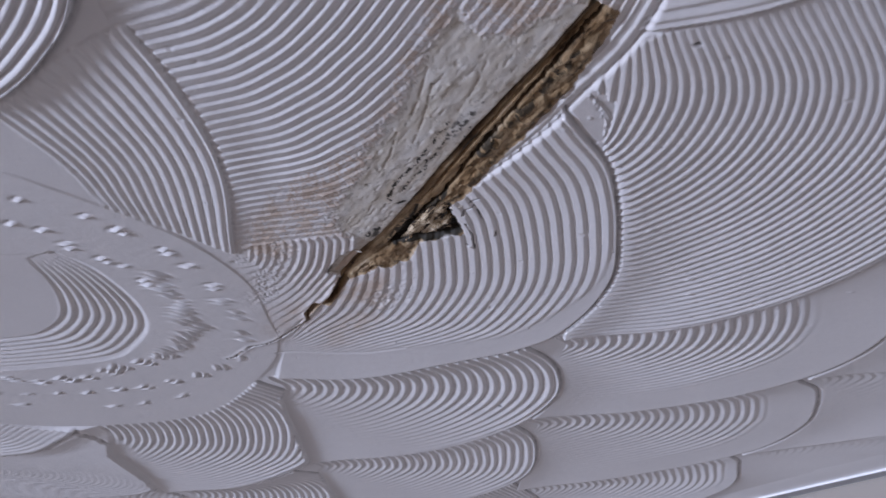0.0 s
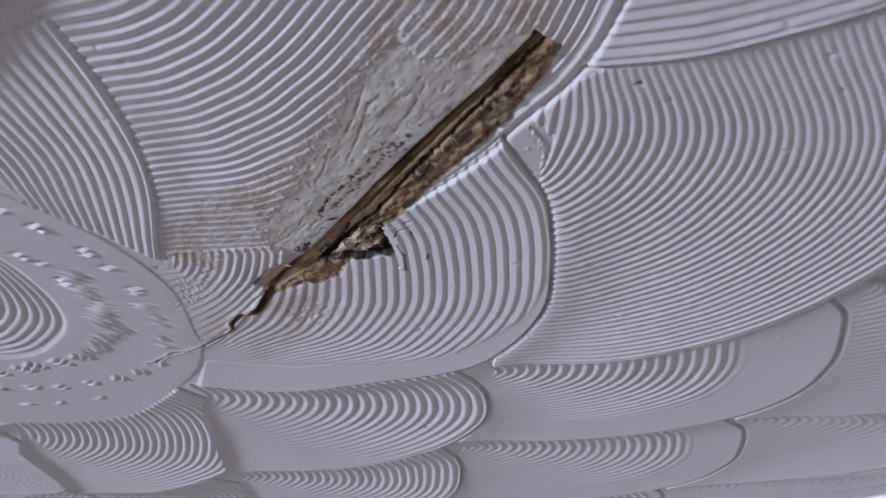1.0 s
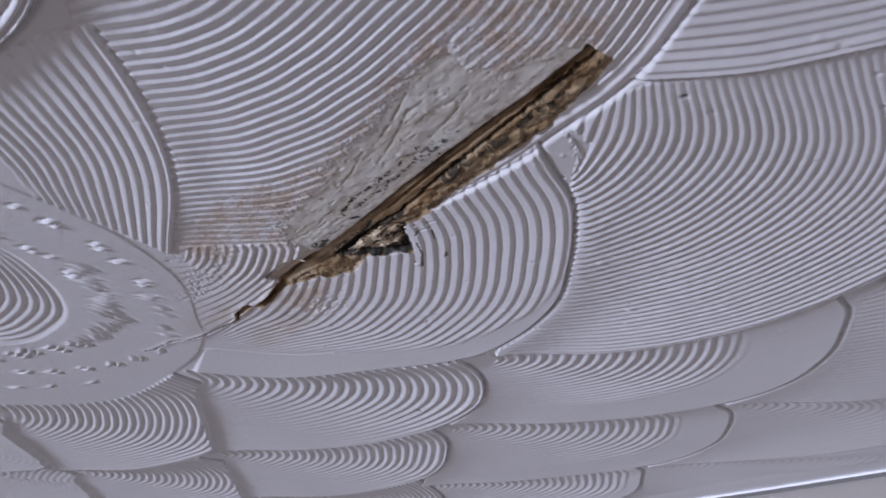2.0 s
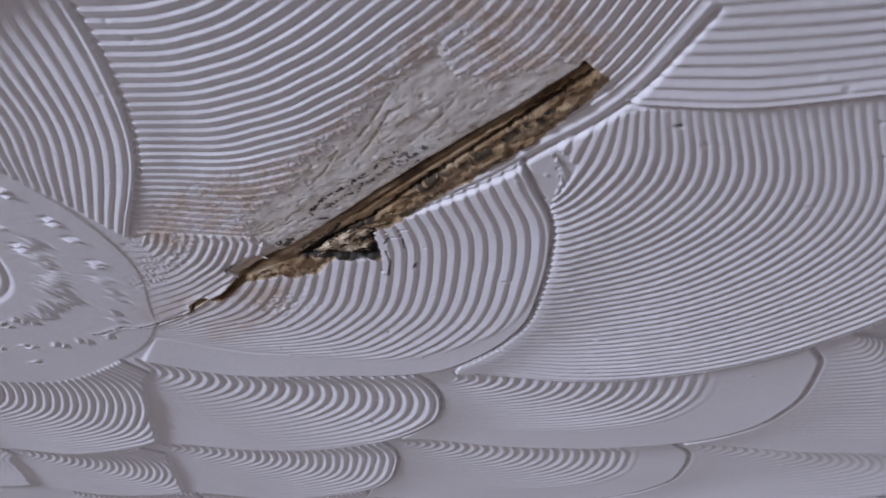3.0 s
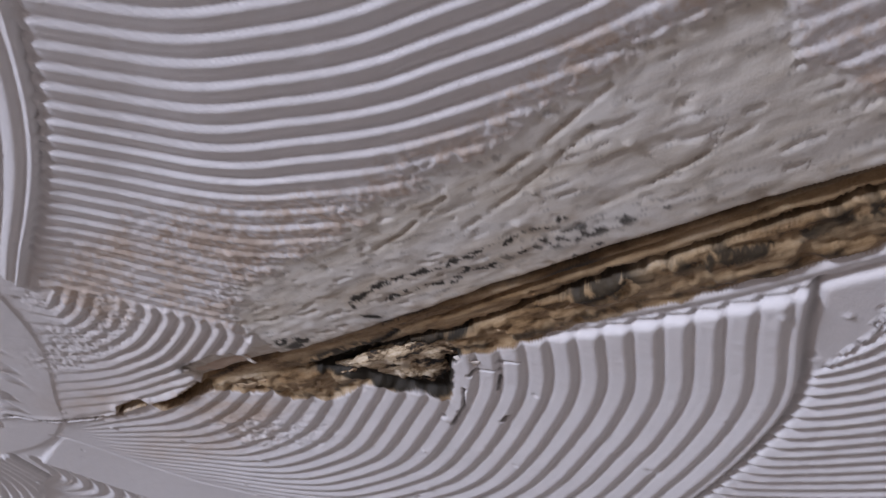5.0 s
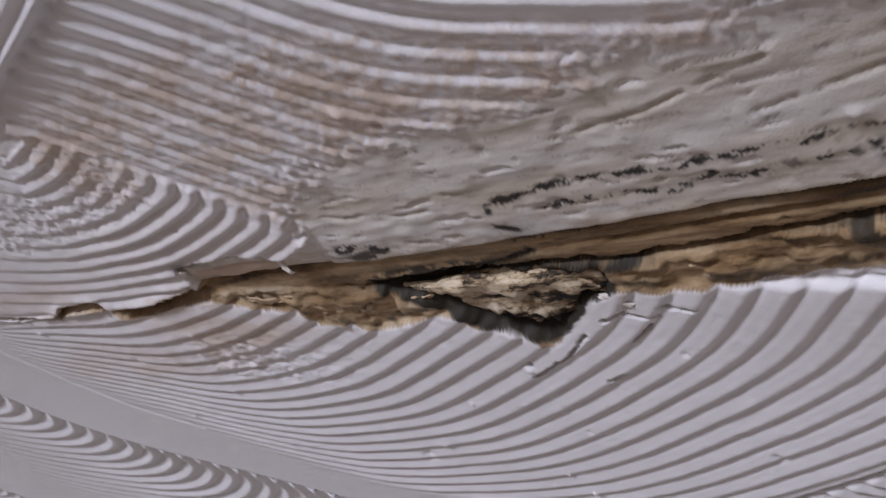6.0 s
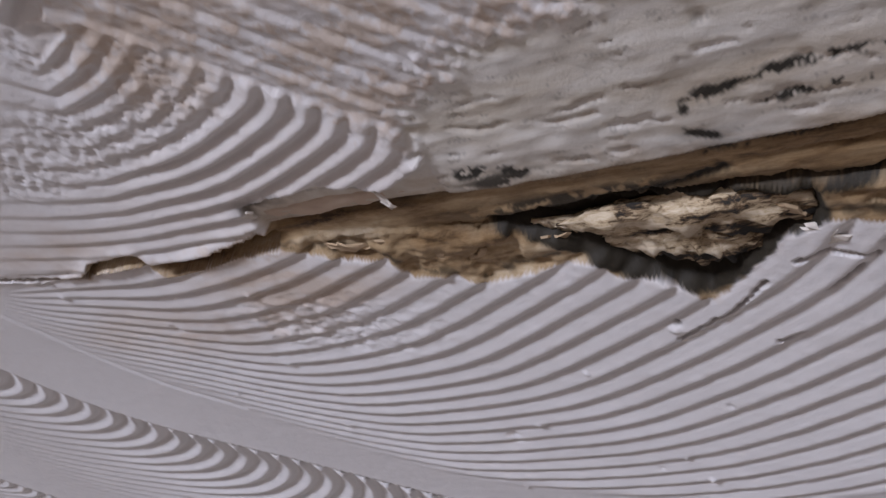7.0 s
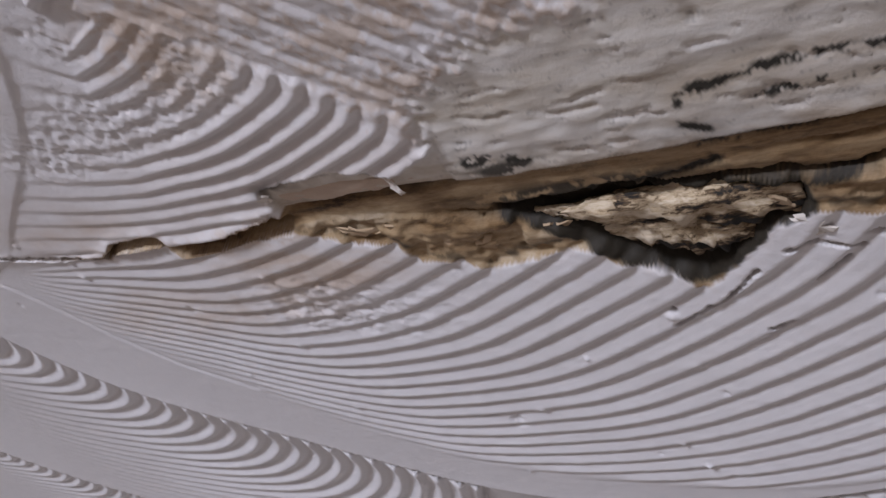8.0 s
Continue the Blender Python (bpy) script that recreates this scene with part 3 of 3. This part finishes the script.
# fine crack that runs on from the joint, coloured dark along its middle
trail = [(-173, 23), (-169, 20), (-142, 15), (-131, 6), (-118, 1), (-102, -2), (-78, -5.5), (-67, -1.3), (-49, -1.5), (-46.4, -8), (-34.8, -8), (-20.4, -5.3), (-5, -3.5)]
width = np.interp(U, (-172, -100, -72, -66, -44, -5), (0.6, 0.6, 1.0, 2.8, 3.2, 4.6))
away = reach(trail, False) + 1.6 * rough_mid + 0.5 * rough_fine
split = step(width * 0.6 + 0.35, width * 0.6 - 0.35, away)
h = h - 0.006 * split * (U < 0)
bare = np.maximum(bare, 0.9 * step(width * 0.6 + 1.1, width * 0.6 + 0.5, away) * (U < 0) * step(-110, -70, U) + 0.9 * split * (U < 0))
mould_and_shade = np.maximum(mould_and_shade, 0.75 * (U < 0) * step(width * 0.4 + 0.3, width * 0.4 - 0.3, away))
stain = np.maximum(stain, 0.8 * np.exp(-np.maximum(away - width, 0) / 3) * step(-75, -50, U) * step(6, 0, U) * step(-0.25, 0.15, rough_mid))
h = h + 0.0007 * np.exp(-(np.abs(away - width) / 2) ** 2) * (U < -5) * (V > line)
# short breaks in the round sweep, cut in and coloured dark
for a, b in (((65.5, -56.8), (81.4, -47.3)), ((81.4, -47.3), (91.5, -38)), ((99, -32.5), (104, -30.5)), ((104, -30.5), (112, -33)), ((100.5, -43), (108.7, -36)), ((85, -60), (91, -57)), ((114, -29), (121, -31))):
    cut = step(0.55, 0.1, reach([a, b], False) + 0.9 * rough_mid)
    h = h - 0.0022 * cut
    mould_and_shade = np.maximum(mould_and_shade, 0.6 * cut)

# mould on the paper: broken black chains, and patches by the joint
for chain, wide, keep in (([(98, 9), (99.5, 11), (106, 12.6), (114, 14), (124, 14.2), (131, 13.4), (137.5, 12.8), (142, 13.4), (152, 13.6), (166, 14), (179, 15)], 1.25, 0.0),
                          ([(109, 7.3), (119.6, 9.2), (128, 7.8), (135.7, 6.6), (143.5, 9.4), (150, 7.6), (161, 9), (171, 10.5)], 1.2, 0.06),
                          ([(96.7, 4.6), (100, 2.4)], 1.4, 0.0), ([(53.6, 4.5), (57, 5.3), (65.3, 3)], 2.2, 0.06),
                          ([(92, -1), (100, -1.2), (118, -1.6)], 0.8, 0.05), ([(158, 0.5), (172, 2), (182, 3)], 1.4, 0.12)):
    d = reach(chain, False) + 1.6 * rough_mid + 1.2 * rough_fine
    fade = np.interp(U, (90, 130, 180), (0.16, 0.02, -0.06))
    spots = step(keep - fade - 0.04, keep - fade + 0.05, fbm(U * 0.55 + 9, V * 0.8 + 4, 3) - 0.5 + 0.02)
    mark = step(wide, wide * 0.4, d) * spots
    mould_and_shade = np.maximum(mould_and_shade, 0.97 * mark)
    bare = np.maximum(bare, 0.30 * face * step(4.5, 0.5, d + 4 * rough_big))
for u0, v0, ru, rv, keep in ((166, -3.0, 9, 1.3, -0.15), (167, -11.5, 12, 4.0, -0.02), (205, -12, 22, 2.6, 0.03), (238, -11, 18, 3.0, 0.02), (70, -8.5, 24, 2.4, -0.03), (97, -13, 18, 1.6, -0.12), (180, 9, 26, 2.5, 0.16), (61, 1.5, 8, 2.0, 0.0)):
    blot = np.exp(-(((U - u0) / ru) ** 2 + ((V - v0) / rv) ** 2))
    mould_and_shade = np.maximum(mould_and_shade, 0.9 * np.clip(blot * 1.6, 0, 1) * step(keep, keep + 0.12, rough_mid + 0.25 * rough_fine + 0.1))
# damp creeping into the paper by the joint, and a faint tint over the plaster about it
bare = np.maximum(bare, face * (1 - gap) * np.clip(np.exp(-np.maximum(V, 0) / 5) * (0.35 + 1.4 * rough_mid + 0.8 * rough_big), 0, 0.55))
stain = np.maximum(stain, (1 - face) * (1 - gap) * np.where(V > -6, 0.34, 0.10) * np.exp(-(np.maximum(opened, 0) / 48) ** 2) * (0.8 + 0.8 * rough_big))
# faint brown specks on the scraped face
mould_and_shade = np.maximum(mould_and_shade, 0.3 * face * step(0.16, 0.24, fbm(U * 0.23 + 80, V * 0.9 + 33, 4) - 0.5 - 0.03))
crust = np.clip(np.exp(-np.maximum(sand, 0) / 10) + np.exp(-np.abs(opened) / 9) + crushed + rub + 0.8 * np.exp(-(((U + 20) / 45) ** 2 + ((V - 25) / 28) ** 2)), 0, 1) * (1 - 0.7 * scraped)
h = h + crust * (0.0002 * rough_fine + 0.0002 * torn)
H[hurt] = h
# the broken edge crumbles rather than standing sheer
weight = np.zeros(len(X))
weight[hurt] = break_line
weight = weight.reshape(SHAPE)
relief = H.reshape(SHAPE).copy()
for _ in range(1):
    for axis in (0, 1):
        relief = (np.roll(relief, 1, axis) + 2 * relief + np.roll(relief, -1, axis)) / 4
H = (H.reshape(SHAPE) * (1 - weight) + relief * weight).ravel()
FIELD = {}
for name, val in (("stain", stain), ("scraped", scraped), ("bare", bare), ("mould_and_shade", mould_and_shade)):
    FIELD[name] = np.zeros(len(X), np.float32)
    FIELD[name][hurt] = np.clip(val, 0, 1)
# painted shade along the sweeps' edges joins the mould's dark colour
FIELD["mould_and_shade"] = np.maximum(FIELD["mould_and_shade"], (np.clip(0.32 * CREASE_SHADE, 0, 0.4) * (FIELD["scraped"] < 0.1) * (FIELD["bare"] < 0.1)).astype(np.float32))
# a pinhole in the plain plaster beyond, and a few knocks, all coloured dark
for px, py, pr in ((-0.0090, 1.0291, 0.0016), (-0.020, 0.712, 0.0007), (0.084, 0.533, 0.0013)):
    d = np.hypot(X - px, Y - py)
    H -= 0.0015 * np.exp(-(d / pr) ** 2)
    FIELD["mould_and_shade"] = np.maximum(FIELD["mould_and_shade"], (0.9 * np.exp(-(d / pr) ** 2)).astype(np.float32))

# pocks and crumbs left by the trowel
pock = random.Random(21)
for _ in range(110):
    px, py = pock.uniform(-0.16, 0.24), pock.uniform(0.48, 0.92)
    near = np.nonzero((np.abs(X - px) < 0.006) & (np.abs(Y - py) < 0.006))[0]
    H[near] += pock.choice((-0.0009, -0.0006, 0.0007)) * np.exp(-(np.hypot(X[near] - px, Y[near] - py) / pock.uniform(0.0007, 0.0015)) ** 2)


# ---------- the ceiling, one mesh ----------
COVE_N = 1.06


def build_ceiling():
    nx, ny = SHAPE
    verts = np.c_[X, Y, CEIL - H].astype(np.float32)
    i, j = np.meshgrid(np.arange(nx - 1), np.arange(ny - 1), indexing="ij")
    a = (i * ny + j).ravel()
    quads = np.c_[a, a + 1, a + ny + 1, a + ny].astype(np.int32)
    mid_n = X[a] * NX + Y[a] * NY
    quads = quads[mid_n < COVE_N + 0.02]
    # plain ceiling beyond the relief, and the board's back above
    x0, x1, y0, y1 = GX[0], GX[-1], GY[0], GY[-1]
    far, rim = 8.0, [(x0, y0), (x1, y0), (x1, y1), (x0, y1)]
    out = [(-far, -far), (far, -far), (far, far), (-far, far)]
    extra = [(x, y, CEIL) for x, y in rim + out] + [(x, y, CEIL + 0.06) for x, y in out]
    k = len(verts)
    ring = [[k + e, k + (e + 1) % 4, k + 4 + (e + 1) % 4, k + 4 + e] for e in range(4)] + [[k + 8, k + 9, k + 10, k + 11]]
    verts = np.vstack([verts, np.array(extra, np.float32)])
    quads = np.vstack([quads, np.array(ring, np.int32)])
    me = bpy.data.meshes.new("ceiling")
    me.vertices.add(len(verts))
    me.vertices.foreach_set("co", verts.ravel())
    me.loops.add(quads.size)
    me.loops.foreach_set("vertex_index", quads.ravel())
    me.polygons.add(len(quads))
    me.polygons.foreach_set("loop_start", np.arange(0, quads.size, 4, dtype=np.int32))
    me.update(calc_edges=True)
    me.polygons.foreach_set("use_smooth", np.ones(len(quads), bool))
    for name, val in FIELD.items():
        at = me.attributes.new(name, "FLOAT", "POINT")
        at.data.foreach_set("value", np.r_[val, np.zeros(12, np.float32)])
    me.materials.append(PLASTER)
    return tagged(new("ceiling", me), "white plaster ceiling combed into fans, cracked and water-stained", "ceiling", kind="structure")


ceiling = build_ceiling()

# ---------- the room that closes the place ----------
N0, T0, T1 = WINDOW_N, -3.6, 1.7
slab("floor", FLOOR, (N0 - 0.3, T0 - 0.1, -0.1), (WALL_N + 0.2, T1 + 0.1, 0.0), "brown carpeted floor of a plain room", "floor")
slab("wall_coved", WALL, (WALL_N, T0, 0.0), (WALL_N + 0.15, T1, 2.379), "beige painted wall below smooth white coving", "wall")
slab("wall_side", WALL, (N0, T0 - 0.1, 0.0), (WALL_N + 0.2, T0, CEIL), "plain beige painted wall", "wall")
slab("wall_end", WALL, (N0, T1, 0.0), (WALL_N + 0.2, T1 + 0.1, CEIL), "plain beige painted wall", "wall")


def window_wall():
    """The wall with the opening that lets the daylight in."""
    bm = bmesh.new()
    t0, t1, z0, z1, thick = WINDOW_T - 0.9, WINDOW_T + 0.9, 0.95, 1.9, 0.2
    for (ta, tb, za, zb) in ((T0, t0, 0, CEIL), (t1, T1, 0, CEIL), (t0, t1, 0, z0), (t0, t1, z1, CEIL)):
        made = bmesh.ops.create_cube(bm, size=1)["verts"]
        for v in made:
            v.co = room(N0 if v.co.x < 0 else N0 - thick, ta if v.co.y < 0 else tb, za if v.co.z < 0 else zb)
    bmesh.ops.recalc_face_normals(bm, faces=bm.faces)
    return tagged(part("wall_window", bm, WALL), "plain beige painted wall with a window opening", "wall", kind="structure")


window_wall()


slab("wall_head", WALL, (WALL_N + 0.018, T0, 2.379), (WALL_N + 0.15, T1, CEIL), "dark gap above the wall, behind the coving", "wall")


def coving():
    """A smooth white coving: its section swept along the wall."""
    section = [(COVE_N, 2.3938), (COVE_N + 0.015, 2.3922), (COVE_N + 0.030, 2.3909), (COVE_N + 0.045, 2.3899), (COVE_N + 0.058, 2.3893), (COVE_N + 0.064, 2.3886),
               (COVE_N + 0.065, 2.3872), (COVE_N + 0.063, 2.386), (WALL_N + 0.020, 2.386), (WALL_N + 0.020, 2.41), (COVE_N, 2.41)]
    bm = bmesh.new()
    rings = []
    steps = 60
    for k in range(steps + 1):
        t = T0 + (T1 - T0) * k / steps
        wob = 0.0006 * math.sin(7.3 * t) + 0.0004 * math.sin(19 * t)
        rings.append([bm.verts.new(room(n + wob, t, z + wob)) for n, z in section])
    m = len(section)
    for a, b in zip(rings, rings[1:]):
        for e in range(m):
            f = bm.faces.new((a[e], a[(e + 1) % m], b[(e + 1) % m], b[e]))
            f.smooth = e < 7
    bm.faces.new(rings[0])
    bm.faces.new(rings[-1][::-1])
    bmesh.ops.recalc_face_normals(bm, faces=bm.faces)
    return tagged(part("coving", bm, COVE), "smooth white painted coving between ceiling and wall", "coving", kind="structure")


coving()


# ---------- pieces in and about the open joint ----------
def lump(name, mat, ends, radii, label, sides=20, rings=44, seed=0.0, flat=0.6, grain=0.0016, droop=0.0, parent=None, torn_skin=0.6):
    """A weathered splinter: a tapering spindle along the joint with a torn, fibrous skin. Radii in mm."""
    bm = bmesh.new()
    (ua, va, ha), (ub, vb, hb) = ends
    loops = []
    for k in range(rings + 1):
        f = k / rings
        r = np.interp(f, np.linspace(0, 1, len(radii)), radii)
        loop = []
        for e in range(sides):
            ang = 2 * math.pi * e / sides
            n = noise.noise(Vector((f * 5 + seed, math.cos(ang) * 1.7, math.sin(ang) * 1.7)))
            n += 0.6 * noise.noise(Vector((f * 14 + seed, math.cos(ang) * 4, math.sin(ang) * 4)))
            n += 0.35 * noise.noise(Vector((f * 36 + seed, math.cos(ang) * 8, math.sin(ang) * 8)))
            rr = r * (1 + torn_skin * n)
            u, v = ua + (ub - ua) * f, va + (vb - va) * f + rr * math.cos(ang)
            hh = ha + (hb - ha) * f + flat * rr * 0.001 * math.sin(ang) + droop * math.sin(math.pi * f)
            loop.append(bm.verts.new(joint(u, v, hh + grain * 0.4 * n)))
        loops.append(loop)
    for a, b in zip(loops, loops[1:]):
        for e in range(sides):
            f = bm.faces.new((a[e], a[(e + 1) % sides], b[(e + 1) % sides], b[e]))
            f.smooth = True
    bm.faces.new(loops[0])
    bm.faces.new(loops[-1])
    bmesh.ops.recalc_face_normals(bm, faces=bm.faces)
    centre = Vector(joint((ua + ub) / 2, (va + vb) / 2, (ha + hb) / 2))
    turn = Matrix.Rotation(math.atan2(JD[1], JD[0]), 4, "Z")
    place = Matrix.Translation(centre) @ turn
    bmesh.ops.transform(bm, matrix=place.inverted(), verts=bm.verts)
    ob = part(name, bm, mat, parent, label)
    ob.matrix_world = place
    return ob if parent else tagged(ob, label, "timber", "timber splinters in the hole")


def flake(name, mat, u, v, h, size, turn, tilt, label="", seed=0):
    """A torn flake: an uneven outline with thickness and a curl. Size in mm."""
    rnd = random.Random(seed)
    bm = bmesh.new()
    top, low = [], []
    count = 15
    for e in range(count):
        a = 2 * math.pi * e / count
        r = rnd.uniform(0.4, 1.15)
        x, y = size[0] * r * math.cos(a) / 2000, size[1] * r * math.sin(a) / 2000
        curl = 0.10 * (x * 1000 / size[0]) ** 2 * size[0] / 1000 + rnd.uniform(-0.0003, 0.0003)
        top.append(bm.verts.new((x, y, curl + 0.0002)))
        low.append(bm.verts.new((x * 0.86, y * 0.86, curl - 0.0002)))
    bm.faces.new(top)
    bm.faces.new(low[::-1])
    for e in range(count):
        bm.faces.new((top[e], low[e], low[(e + 1) % count], top[(e + 1) % count]))
    bmesh.ops.recalc_face_normals(bm, faces=bm.faces)
    ob = part(name, bm, mat, None, label)
    tagged(ob, label, "flake", "flakes along the open joint")
    base = math.degrees(math.atan2(JD[1], JD[0]))
    ob.matrix_world = Matrix.Translation(joint(u, v, h)) @ pose(0, 0, 0, tilt[0], tilt[1], base + turn)
    return ob


lump("timber_splinter", TIMBER, ((60, -17.5, -0.0034), (107, -19.5, -0.0026)), (1.0, 3.6, 5.0, 5.2, 4.6, 2.4), "cream rotten timber streaked black, inside the hole", seed=3.1, flat=0.5)
lump("timber_splinter", TIMBER, ((66, -24.5, -0.0036), (95, -28.5, -0.0032)), (1.2, 4.4, 5.6, 5.0, 2.0), "dark brown rotten timber at the back of the hole", seed=8.4, flat=0.5)
lump("timber_splinter", TIMBER, ((55, -15.5, -0.0036), (73, -20, -0.0034)), (0.5, 1.6, 2.2, 1.4), "ochre splinter of rotten timber in the hole", seed=5.7, flat=0.5)
lump("board_edge", EDGE, ((3, 4.6, -0.0026), (47, 3.0, -0.0026)), (2.4, 3.2, 3.2, 2.8, 2.2, 1.2), "pale rounded edge of the plasterboard joint", seed=1.2, flat=0.6, grain=0.0004, parent=ceiling, torn_skin=0.25)

for k, (u, v, hh, sx, sy, tn, tx, ty) in enumerate(((12, -10.5, 0.0002, 9, 4, 10, 14, 4), (22, -12.5, -0.0006, 12, 5, -12, 20, -8), (31, -17, -0.0004, 9, 5, 25, -16, 10),
                                                    (40, -22, -0.0006, 8, 6, -30, 22, 8), (47, -20.5, -0.0015, 13, 5, 8, 12, -6), (57, -19.5, -0.001, 9, 4, -15, 18, 5),
                                                    (37, -14, -0.003, 22, 7, 5, 10, 3), (103, -21, -0.0008, 8, 5, 40, 24, 6), (128, -18.5, -0.001, 9, 4, 4, 20, -5),
                                                    (150, -17, -0.0012, 12, 4.5, -6, 16, 6), (172, -17.5, -0.001, 10, 4, 8, 22, 0), (196, -15.5, -0.0015, 13, 4, 2, 18, 5), (226, -14, -0.0015, 12, 4, -5, 14, -4))):
    flake("torn_flake", TORN, u, v, hh - 0.0006, (sx * 1.2, sy * 1.1), tn, (tx * 0.5, ty * 0.5), "brown torn flake of damp board paper", seed=k)
for k, (u, v, hh, sx, sy, tn, tx, ty) in enumerate(((35, 3, 0.0006, 7, 2.0, 75, 10, 22), (-1, 6.5, 0.0004, 8, 5, 30, 16, -10), (106, -25.5, 0.0006, 9, 6, 35, 12, 8),
                                                    )):
    flake("plaster_flake", CHIP, u, v, hh - 0.0003, (sx, sy), tn, (tx * 0.5, ty * 0.5), "loose white flake of chipped plaster", seed=40 + k)
